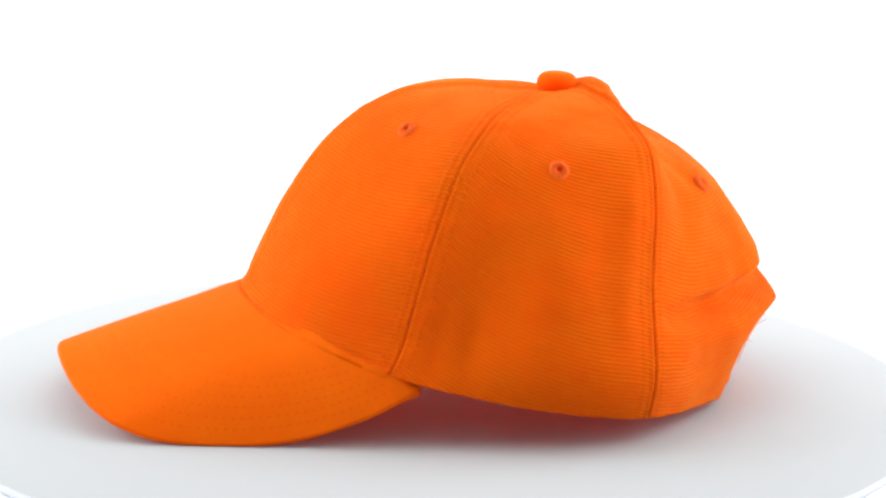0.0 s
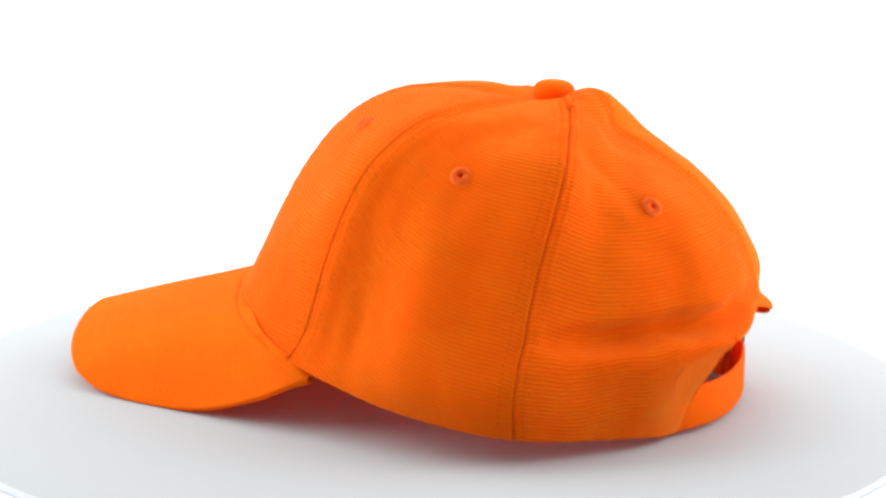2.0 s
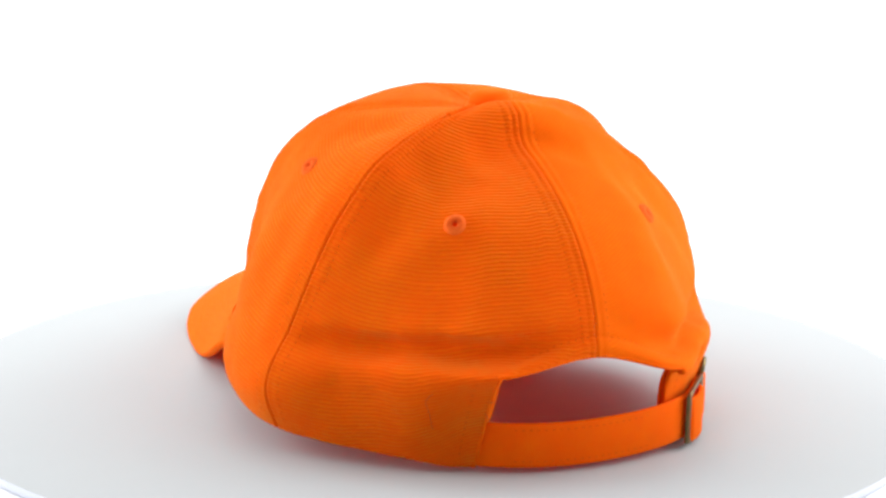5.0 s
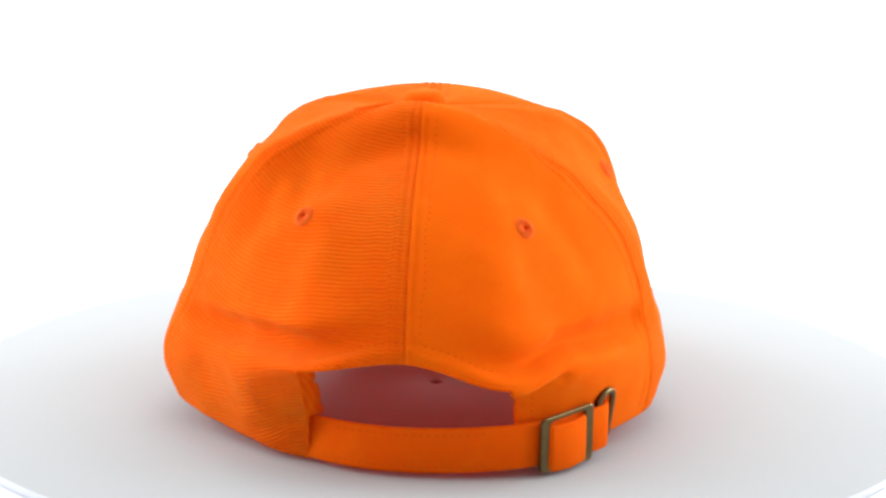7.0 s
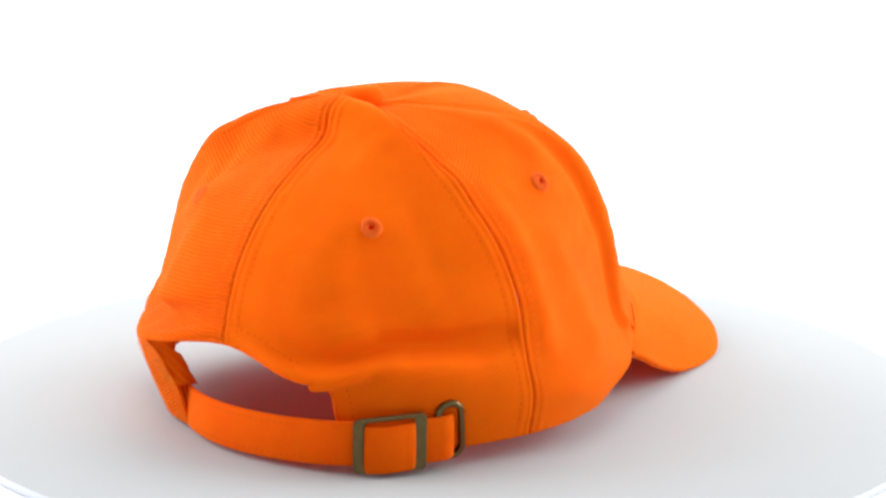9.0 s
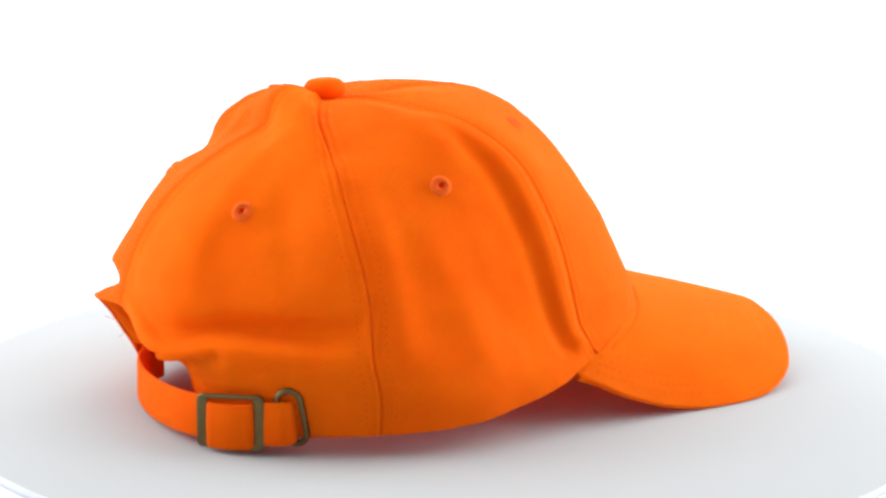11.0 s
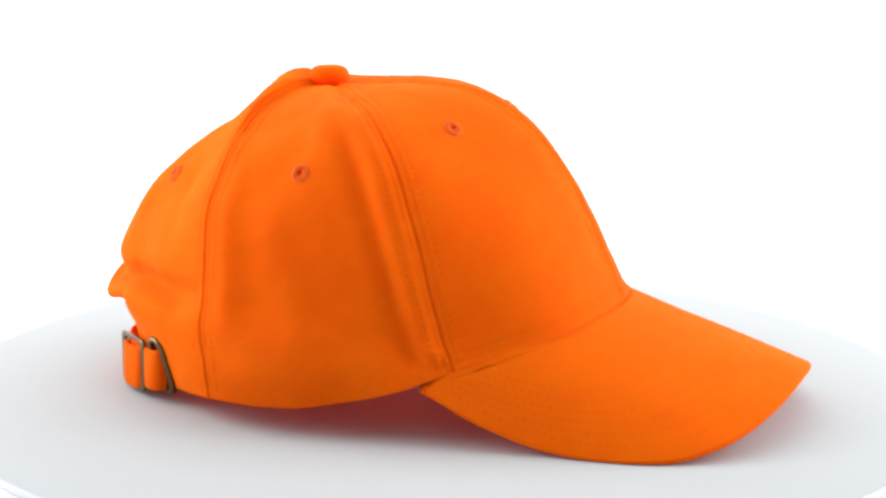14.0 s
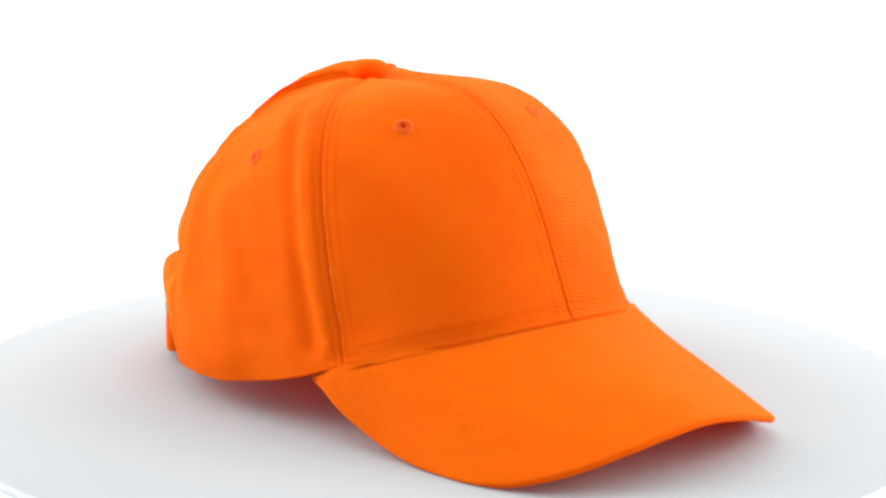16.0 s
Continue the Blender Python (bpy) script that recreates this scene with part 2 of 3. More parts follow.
# name: (from the top down to the crease, the fold below it, on down to the rim)
LEFT = {
    "front": ([(0.028, YC, 0.1235), (0.004, YC, 0.1255), (-0.0168, YC, 0.1222), (-0.0285, YC, 0.1163), (-0.0398, YC, 0.1073), (-0.0510, YC, 0.0950), (-0.0618, YC, 0.0780), (-0.0695, YC, 0.0618)],
              (-0.0733, YC, 0.0540), [(-0.0788, YC, 0.0425)]),
    "front_mid": ([(0.033, -0.0105, 0.1235), (0.014, -0.0190, 0.1247), (-0.004, -0.0265, 0.1216), (-0.0190, -0.0338, 0.1130), (-0.0310, -0.0400, 0.1015), (-0.0412, -0.0447, 0.0870), (-0.0500, -0.0470, 0.0710), (-0.0570, -0.0478, 0.0570)],
                  (-0.0612, -0.0480, 0.0485), [(-0.0668, -0.0480, 0.0378)]),
    "front_side": ([(0.0376, -0.0143, 0.1230), (0.0271, -0.0311, 0.1228), (0.0161, -0.0434, 0.1203), (0.0054, -0.0556, 0.1136), (-0.005, -0.0655, 0.1025), (-0.0131, -0.0710, 0.0853), (-0.0182, -0.0725, 0.0704), (-0.0223, -0.0728, 0.0551), (-0.0255, -0.0732, 0.0440)],
                   (-0.0276, -0.0738, 0.0374), [(-0.0310, -0.0755, 0.0305), (-0.0337, -0.0768, 0.0262)]),
    "side_fore": ([(0.043, -0.016, 0.1230), (0.0335, -0.0375, 0.1208), (0.0255, -0.0535, 0.1143), (0.0185, -0.0655, 0.1040), (0.0125, -0.0735, 0.0880), (0.0072, -0.0780, 0.0710), (0.0035, -0.0798, 0.0550), (0.0005, -0.0812, 0.0450)],
                  (-0.0020, -0.0830, 0.0370), [(-0.0050, -0.0852, 0.0285), (-0.0082, -0.0855, 0.0205)]),
    "side_mid": ([(0.0455, -0.018, 0.1230), (0.0395, -0.0420, 0.1186), (0.0350, -0.0605, 0.1088), (0.0320, -0.0703, 0.0995), (0.0295, -0.0780, 0.0850), (0.0268, -0.0838, 0.0680), (0.0250, -0.0875, 0.0550), (0.0240, -0.0900, 0.0450)],
                 (0.0230, -0.0932, 0.0375), [(0.0222, -0.0962, 0.0275), (0.0212, -0.0945, 0.0160)]),
    "side": ([(0.0555, -0.0130, 0.1230), (0.0625, -0.0300, 0.1197), (0.0665, -0.0460, 0.1145), (0.0695, -0.0600, 0.1065), (0.0692, -0.0675, 0.0965), (0.0680, -0.0735, 0.0865), (0.0655, -0.0805, 0.0700), (0.0638, -0.0860, 0.0555), (0.0630, -0.0887, 0.0465)],
             (0.0625, -0.0920, 0.0380), [(0.0612, -0.0945, 0.0260), (0.0610, -0.0925, 0.0105)]),
    "rear_fore": ([(0.0560, -0.0115, 0.1232), (0.0640, -0.0280, 0.1205), (0.0690, -0.0380, 0.1145), (0.0745, -0.0460, 0.1055), (0.0795, -0.0520, 0.0960), (0.0845, -0.0580, 0.0840), (0.0880, -0.0645, 0.0700), (0.0893, -0.0702, 0.0570), (0.0885, -0.0722, 0.0505), (0.0858, -0.0708, 0.0462)],
                  (0.0897, -0.0797, 0.0400), [(0.0875, -0.0805, 0.0220), (0.0845, -0.0770, 0.0068)]),
    "rear_mid": ([(0.0558, -0.0090, 0.1236), (0.0645, -0.0200, 0.1222), (0.0705, -0.0260, 0.1158), (0.0775, -0.0310, 0.1072), (0.0872, -0.0362, 0.0983), (0.0968, -0.0410, 0.0890), (0.1045, -0.0462, 0.0750), (0.1090, -0.0525, 0.0610), (0.1088, -0.0560, 0.0520), (0.1046, -0.0542, 0.0468)],
                 (0.1125, -0.0612, 0.0405), [(0.1080, -0.0605, 0.0200), (0.1018, -0.0575, 0.0042)]),
    "rear_edge": ([(0.0555, -0.006, 0.1240), (0.0642, -0.0120, 0.1243), (0.0695, -0.0150, 0.1195), (0.0745, -0.0180, 0.1108), (0.0880, -0.0240, 0.1018), (0.1005, -0.0290, 0.0925), (0.1125, -0.0330, 0.0790), (0.1210, -0.0372, 0.0630), (0.1250, -0.0398, 0.0545), (0.1205, -0.0382, 0.0482)],
                  (0.1326, -0.0400, 0.0408), [(0.1262, -0.0392, 0.0335), (0.1175, -0.0380, 0.0206), (0.1100, -0.0384, 0.0018)]),
    "back": ([(0.0560, YC, 0.1240), (0.0632, YC, 0.1253), (0.0685, YC, 0.1222), (0.0728, YC, 0.1128), (0.0850, YC, 0.1066), (0.0965, YC, 0.1004), (0.1080, YC, 0.0920), (0.1198, YC, 0.0795), (0.1275, YC, 0.0635), (0.1304, YC, 0.0530)],
             (0.1316, YC, 0.0455), [(0.1300, YC, 0.0280), (0.1220, YC, 0.0040)]),
}
ORDER = ["front", "front_mid", "front_side", "side_fore", "side_mid", "side", "rear_fore", "rear_mid", "rear_edge", "back"]
NARROW = {"front_side": 0.5, "side_fore": 0.6, "side_mid": 0.7, "side": 0.8, "rear_fore": 0.6, "rear_mid": 0.2}
LOWER = {"side_fore": 0.0025, "side_mid": 0.0035, "side": 0.0012}


def to_right(name, q):
    """The wearer's right half: the mirror image, pressed in and sagging a little towards the rim."""
    x, y, z = q
    k = 1 - NARROW.get(name, 0.0) * float(np.interp(z, [0.02, 0.06, 0.11], [0.085, 0.035, 0.01]))
    z -= LOWER.get(name, 0.0) * float(np.interp(z, [0.025, 0.05], [1, 0]))
    if name == "side":
        x += 0.0026 * float(np.interp(z, [0.02, 0.035, 0.045, 0.06], [0.2, 1, 0.6, 0]))
    if name == "rear_edge":
        z -= 0.0055 * float(np.interp(z, [0.03, 0.04, 0.05, 0.062], [0, 1, 1, 0]))
    return (x, YC - (y - YC) * k, z)


RINGS = [(n, LEFT[n]) for n in ORDER]
for n in ORDER[-2:0:-1]:
    up, fold, low = LEFT[n]
    if n == "rear_edge":
        fold = (0.1312, -0.0400, 0.0425)
        low = [(0.1314, -0.0402, 0.0382), (0.1285, -0.0406, 0.0345), (0.1238, -0.0410, 0.0338), (0.1212, -0.0412, 0.0295), (0.1180, -0.0415, 0.0200), (0.1145, -0.0445, 0.0035)]
        up = [*up[:-1], (0.1222, -0.0385, 0.0485)]
    RINGS.append((n, ([to_right(n, q) for q in up], to_right(n, fold), [to_right(n, q) for q in low])))
NAMES = [n for n, _ in RINGS]
V_CREASE, V_FOLD = 0.74, 0.80
ROWS = 168
V = np.linspace(0, 1, ROWS)


def meridian(up, fold, low):
    pts = np.array([APEX, *up, fold, *low])
    t = np.concatenate([[0], np.cumsum(np.linalg.norm(np.diff(pts, axis=0), axis=1))])
    k = len(up)
    at = np.interp(V, [0, V_CREASE, V_FOLD, 1], [0, t[k], t[k + 1], t[-1]])
    return spline(pts, t, at)


MER = np.array([meridian(*r) for _, r in RINGS])
base = MER[:, int(0.8 * ROWS)]
KNOT = np.concatenate([[0], np.cumsum(np.linalg.norm(np.diff(base, axis=0), axis=1))])
LOOP = KNOT[-1] + np.linalg.norm(base[0] - base[-1])

# How far, in millimetres, the limp cloth swells (+) or sinks (-) at nine heights from top to rim.
HEIGHTS = (0.08, 0.2, 0.32, 0.44, 0.56, 0.68, 0.78, 0.88, 1.0)
SWELL_LEFT = {
    "front": (-1.5, -1.5, -0.5, 0.6, 0.4, 0, 0, 0, 0),
    "front_mid": (-1, -0.5, 0, -1.5, -5, -4, -3.5, -3.5, -2.5),
    "front_side": (-1, -1, 0, -1, -0.5, 0.5, 0, 0, 0),
    "side_fore": (-1, -0.5, 1.5, 1.5, 2, 2.5, 2, 2, 3.5),
    "side_mid": (-0.5, 0, 0.5, 1, 4.0, 6.0, 5.5, 4.2, 3),
    "side": (0.5, 1, 0, 0.5, 1.2, 1.4, 3.2, 5.2, 2.4),
    "rear_fore": (0.5, 0.5, 0, 0, -0.4, -1.8, -2.2, -2.0, -0.8),
    "rear_mid": (0.5, 0, -0.5, -0.5, -1.0, -1.6, -1.2, -0.8, -0.5),
    "rear_edge": (1, 0, -0.5, -0.5, -0.5, -1, -1, 0, 0),
    "back": (1, 0.3, -0.5, -0.5, -0.5, 0.5, 0.5, -0.5, -0.5),
}
SWELL_RIGHT = {
    "rear_edge": (0.2, 0.8, 1.6, 0.5, 0.2, 0, -0.3, -1.5, -1.5),
    "rear_mid": (0.3, 0.5, 0.3, 0, -0.5, -1.0, 0.2, -3.2, -3),
    "rear_fore": (-1, -1, -2, -1, 1, 0.5, -0.4, -1.4, -1.2),
    "side": (-2.5, -4, -7, -4.5, 1.0, 1.3, 0.8, 0.6, 0.8),
    "side_mid": (-1.5, -1.5, -1.5, -1, 1.5, 2.5, 4, 4, 3.5),
    "side_fore": (-1, -0.5, 2, 2, 2.2, 3, 4.2, 5.5, 7),
    "front_side": (-2, -2, -0.8, -0.5, 1, 2.5, 2.2, 2.6, 2.2),
    "front_mid": (-0.5, -0.5, -0.5, -1, 0, 1.5, 1.5, 1.5, 0),
}


def swell(mer):
    us = np.linspace(0, LOOP, 240, endpoint=False)
    g = np.stack([spline(mer[:, i], KNOT, us, LOOP) for i in range(ROWS)])
    n = np.cross(np.roll(g, -1, 1) - np.roll(g, 1, 1), np.gradient(g, axis=0))
    n /= np.linalg.norm(n, axis=2, keepdims=True) + 1e-12
    if np.sum(n * (g - [0.03, 0, 0.03])) < 0:
        n = -n
    out = mer.copy()
    for i, name in enumerate(NAMES):
        table = SWELL_LEFT if i <= NAMES.index("back") else SWELL_RIGHT
        col = n[:, int(round(KNOT[i] / LOOP * 240)) % 240].copy()
        col[:8] = (0, 0, 1)
        d = spline(np.array([(0.0,), *[(q,) for q in table[name]]]), (0.0, *HEIGHTS), V)
        out[i] += col * d * 0.001
    return out


MER = swell(MER)


def crown_grid(us):
    """The bare crown at the columns us: rows x columns x 3."""
    return np.stack([spline(MER[:, i], KNOT, us, LOOP) for i in range(ROWS)])


SEAM_AT = [KNOT[NAMES.index(n)] for n in ("front", "front_side", "side", "back")]
right = [max(i for i, m in enumerate(NAMES) if m == n) for n in ("side", "front_side")]
SEAM_AT += [KNOT[i] for i in right] + [LOOP]
EDGE_L = KNOT[NAMES.index("rear_edge")]
EDGE_R = KNOT[max(i for i, m in enumerate(NAMES) if m == "rear_edge")]
EYES = [(-0.0196, -0.0340, 0.1125), (0.0323, -0.0696, 0.1016), (0.0974, -0.0410, 0.0890), (0.0988, 0.0389, 0.0874), (0.0303, 0.0669, 0.0968), (-0.0180, 0.0319, 0.1117)]


def bump_at(x, c, w):
    return np.exp(-((x - c) / w) ** 2)


def normals_of(g):
    du = np.gradient(g, axis=1)
    dv = np.gradient(g, axis=0)
    n = np.cross(du, dv)
    n /= np.linalg.norm(n, axis=2, keepdims=True) + 1e-12
    mid = g.reshape(-1, 3).mean(axis=0) * [1, 1, 0] + [0, 0, 0.03]
    if np.sum(n * (g - mid)) < 0:
        n = -n
    return n


def panel_columns(a, b):
    near = [0, 0.0004, 0.0009, 0.0015, 0.0023, 0.0032, 0.0042, 0.0054]
    span = b - a
    inner = np.linspace(0.0066, span - 0.0066, 72)
    return a + np.concatenate([near, inner, span - np.array(near[::-1])])


# on each side panel: height of the step behind the front seam, height of the soft buckle before the side seam
SIDE_FOLDS = {1: (0.0005, 0.0010), 4: (0.0024, 0.0014)}


# soft dents (+) and ridges (-) of the limp cloth: panel, from, to, depth, half width in mm
DENTS = [
    (2, (0.079, -0.043, 0.109), (0.094, -0.047, 0.093), 0.0022, 6.0),
    (2, (0.100, -0.030, 0.098), (0.090, -0.060, 0.075), -0.0010, 7.0),
    (2, (0.074, -0.086, 0.046), (0.094, -0.074, 0.0525), 0.0012, 3.5),
    (2, (0.094, -0.074, 0.0525), (0.122, -0.042, 0.0480), 0.0016, 3.2),
    (3, (0.085, 0.040, 0.104), (0.088, 0.060, 0.075), 0.0012, 7.0),
    (3, (0.070, 0.080, 0.049), (0.110, 0.054, 0.050), 0.0022, 4.5),
    (3, (0.1225, 0.0425, 0.0310), (0.1150, 0.0540, 0.0360), 0.0024, 3.0),
    (4, (0.058, 0.058, 0.104), (0.012, 0.083, 0.050), 0.0007, 6.0),
    (4, (0.050, 0.066, 0.100), (0.024, 0.088, 0.040), -0.0007, 6.0),
    (4, (0.052, 0.080, 0.060), (0.030, 0.090, 0.030), 0.0004, 7.0),
    (1, (0.055, -0.078, 0.075), (0.052, -0.092, 0.030), 0.0006, 7.0),
    (1, (0.000, -0.078, 0.080), (-0.004, -0.084, 0.035), 0.0010, 5.0),
    (1, (0.050, -0.045, 0.116), (0.020, -0.062, 0.108), 0.0010, 6.0),
]


def shaped_panel(k):
    """Panel k with seam valleys, puffed seam edges, folds and slight rumples."""
    a, b = SEAM_AT[k], SEAM_AT[k + 1]
    us = panel_columns(a, b)
    wide = crown_grid(np.concatenate([[a - 0.0008], us, [b + 0.0008]]) % LOOP)
    g, n = wide[:, 1:-1], normals_of(wide)[:, 1:-1]
    n[0] = (0, 0, 1)
    seg = np.linalg.norm(np.diff(g, axis=1), axis=2)
    da = np.concatenate([np.zeros((ROWS, 1)), np.cumsum(seg, axis=1)], axis=1)
    db = da[:, -1:] - da
    top = np.clip((V[:, None] - 0.03) / 0.10, 0, 1)
    d = np.zeros(da.shape)
    for dist, seam in ((da, k), (db, k + 1)):
        deep = 0.00042 if seam in (2, 4) else 0.00030
        # the cloth puckers between the stitches
        pucker = np.array([noise.noise(Vector((v * 34.0, seam * 5.3, k * 2.1))) for v in V])[:, None]
        d += top * pucker * 0.00042 * bump_at(dist, 0.0036, 0.0026)
        d += top * (-deep * bump_at(dist, 0, 0.00045) + 0.00035 * bump_at(dist, 0.0014, 0.0009) - 0.00030 * bump_at(dist, 0.0027, 0.0006) + 0.00030 * bump_at(dist, 0.0042, 0.0013) - 0.00020 * bump_at(dist, 0.0058, 0.0007))
    # the side panels step down behind the stiff front seam and buckle softly before the side seam
    if k in SIDE_FOLDS:
        step, buckle = SIDE_FOLDS[k]
        fore, aft = (da, db) if k == 1 else (db, da)
        win = (np.clip((V - 0.26) / 0.14, 0, 1) * np.clip((0.95 - V) / 0.08, 0, 1))[:, None]
        c = (0.0098 + 0.0016 * np.sin(V * 7.0 + k))[:, None]
        d += step * win * ((1 - np.exp(-(fore / 0.004) ** 2)) / (1 + np.exp(np.clip((fore - c) / 0.0008, -30, 30))) - 0.9 * bump_at(fore, c + 0.0040, 0.0045))
        win = (np.clip((V - 0.35) / 0.15, 0, 1) * np.clip((0.82 - V) / 0.10, 0, 1))[:, None]
        c = (0.0130 + 0.0030 * np.sin(V * 5.0 + 2 * k))[:, None]
        d += buckle * win * (bump_at(aft, c, 0.0050) - 0.5 * bump_at(aft, c + 0.013, 0.0070))
    for panel, p1, p2, depth, wide_mm in DENTS:
        if panel == k:
            q1, q2 = np.array(p1), np.array(p2)
            t = np.clip(((g - q1) @ (q2 - q1)) / np.sum((q2 - q1) ** 2), 0, 1)
            far = np.linalg.norm(g - q1 - t[:, :, None] * (q2 - q1), axis=2)
            d -= depth * bump_at(far, 0, wide_mm * 0.001) * np.clip(np.minimum(da, db) / 0.004, 0, 1)
    soft_mid = np.clip(np.minimum(da, db) / 0.02, 0, 1) * np.clip(V[:, None] / 0.2, 0, 1)
    amp = 0.0006 if k in (0, 5) else 0.0011
    for i in range(0, ROWS):
        for j in range(len(us)):
            p = Vector(g[i, j])
            d[i, j] += soft_mid[i, j] * amp * (noise.noise(p * 38.0) + 0.45 * noise.noise(p * 95.0))
    # stitched hem along the rim
    hem = np.linalg.norm(np.diff(g, axis=0), axis=2)
    to_rim = np.concatenate([np.cumsum(hem[::-1], axis=0)[::-1], np.zeros((1, len(us)))])
    if k in (0, 5):
        d += -0.00025 * bump_at(to_rim, 0.0058, 0.0008) + 0.0008 * bump_at(to_rim, 0.0006, 0.0016)
    # turned hem along the arch of the opening
    vf = int(np.searchsorted(V, V_FOLD))
    arch = np.concatenate([np.cumsum(hem[:vf][::-1], axis=0)[::-1], np.zeros((1, len(us)))])
    arch = np.concatenate([arch, np.full((ROWS - vf - 1, len(us)), 1.0)])
    over = np.clip(np.minimum(us - EDGE_L, EDGE_R - us) / 0.004, 0, 1)[None]
    d += over * (-0.00035 * bump_at(arch, 0.0068, 0.0009) + 0.0005 * bump_at(arch, 0.0030, 0.0022))
    return us, g + n * d[:, :, None], n, da, db


def build_panel(k, parent):
    us, g, n, da, db = shaped_panel(k)
    cols = len(us)
    vf = int(np.searchsorted(V, V_FOLD))
    eye = np.array(EYES[k])
    cell = 0.25 * (g[:-1, :-1] + g[1:, :-1] + g[:-1, 1:] + g[1:, 1:])
    hole = np.linalg.norm(cell - eye, axis=2)
    spot = np.unravel_index(np.argmin(hole), hole.shape)
    centre = cell[spot]
    hole = np.linalg.norm(cell - centre, axis=2)

    def keep(i, j):
        if hole[i, j] < 0.0017:
            return False
        m = 0.5 * (us[j] + us[j + 1])
        return not (EDGE_L < m < EDGE_R and i >= vf)

    width = da[:, -1].max()
    down = np.concatenate([np.zeros((1, cols)), np.cumsum(np.linalg.norm(np.diff(g, axis=0), axis=2), axis=0)])
    uvs = np.stack([(da - 0.5 * da[:, -1:]), down], axis=2).reshape(-1, 2)
    mat = [RIB_FLAT, RIB_LEAN, RIB_FLAT, RIB_SMOOTH, RIB_SLANT, RIB_SLANT][k]
    me = mesh_of("panel", g.reshape(-1, 3), grid_faces(ROWS, cols, keep=keep), mat, uvs=uvs)
    bm = bmesh.new()
    bm.from_mesh(me)
    bmesh.ops.delete(bm, geom=[v for v in bm.verts if not v.link_faces], context="VERTS")
    bmesh.ops.remove_doubles(bm, verts=bm.verts, dist=0.00002)
    bmesh.ops.recalc_face_normals(bm, faces=bm.faces)
    # faces must look outwards
    far = max(bm.faces, key=lambda f: f.calc_center_median().z)
    if far.normal.z < 0:
        bmesh.ops.reverse_faces(bm, faces=bm.faces)
    bm.to_mesh(me)
    bm.free()
    ob = part("panel", me, parent)
    so = ob.modifiers.new("cloth", "SOLIDIFY")
    so.thickness, so.offset = 0.0013, -1
    # the embroidered eyelet in the panel
    prof = [(0.0011, -0.0008), (0.0011, 0.0002), (0.0014, 0.0007), (0.0021, 0.0010), (0.0030, 0.0009), (0.0037, 0.0005), (0.0041, -0.0002), (0.0041, -0.0008)]
    ring = part("eyelet", lathe("eyelet", prof, EYELET, 84, 0.28, 21), ob, "stitched coral thread eyelet")
    up = Vector(n[spot])
    ring.matrix_local = Matrix.Translation(Vector(centre) + up * 0.0001) @ up.to_track_quat("Z", "Y").to_matrix().to_4x4()
    # a row of stitches beside each seam
    for dist, sign in ((da, 1), (db, -1)):
        path, nor = [], []
        for i in range(int(0.07 * ROWS), ROWS - 3):
            row = dist[i] if sign == 1 else dist[i][::-1]
            j = int(np.argmin(np.abs(row - 0.0058)))
            j = j if sign == 1 else cols - 1 - j
            if abs(dist[i, j] - 0.0058) < 0.002 and not (EDGE_L < us[j] < EDGE_R and V[i] > V_FOLD - 0.01):
                path.append(g[i, j]), nor.append(n[i, j])
        stitch_row("seam_stitching", path, nor, ob)
    if k in (2, 3):
        edge_hem(k, us, g, n, vf, ob)
    return ob


def edge_hem(k, us, g, n, vf, parent):
    """The rolled hem round the rear opening and the stitches above it."""
    mids = 0.5 * (us[:-1] + us[1:])
    if k == 2:
        j = int(np.argmax(mids > EDGE_L))
        cells = [(i, j) for i in range(ROWS - 1, vf, -2)] + [(vf, c) for c in range(j, len(us), 2)]
        tab = [(i, j - 5) for i in range(ROWS - 3, vf - 2, -1)]
        row = range(j + 2, len(us) - 2)
    else:
        j = int(np.argmax(mids >= EDGE_R))
        cells = [(vf, c) for c in range(0, j, 2)] + [(i, j) for i in range(vf, ROWS, 2)]
        tab = [(i, j + 5) for i in range(vf - 2, ROWS - 3)]
        row = range(2, j - 2)
    path = [g[i, c] - n[i, c] * 0.0006 for i, c in cells]
    part("hem", tube("hem", path, 0.0009, HEM, n=170, sides=8), parent, "rolled orange hem round the opening")
    stitch_row("hem_stitching", [g[i, c] for i, c in tab], [n[i, c] for i, c in tab], parent)
    up = [(int(np.argmin(np.abs(np.linalg.norm(g[:vf, c] - g[vf, c], axis=1) - 0.0068))), c) for c in row]
    stitch_row("hem_stitching", [g[i, c] for i, c in up], [n[i, c] for i, c in up], parent)
    if k == 2:
        # raw inner edge of the turned cloth, seen through the opening
        verts, faces = [], []
        rows_in = list(range(vf + 1, ROWS - 14))
        inward = np.array([-0.75, 0.66, 0.0])
        for m, i in enumerate(rows_in):
            deep = 0.0074 + 0.0006 * noise.noise(Vector((m * 0.4, 1.7, 0.0))) - (0.0012 if m in (5, 6) else 0)
            for f in (0.0, 0.5, 1.0):
                verts.append(g[i, j] - n[i, j] * 0.0010 + inward * deep * f)
            if m:
                b = 3 * m
                faces += [(b - 3, b - 2, b + 1, b), (b - 2, b - 1, b + 2, b + 1)]
        ob = part("hem_lining", mesh_of("hem_lining", verts, faces, HEM), parent, "raw-edged orange lining of the hem")
        so = ob.modifiers.new("cloth", "SOLIDIFY")
        so.thickness = 0.0008


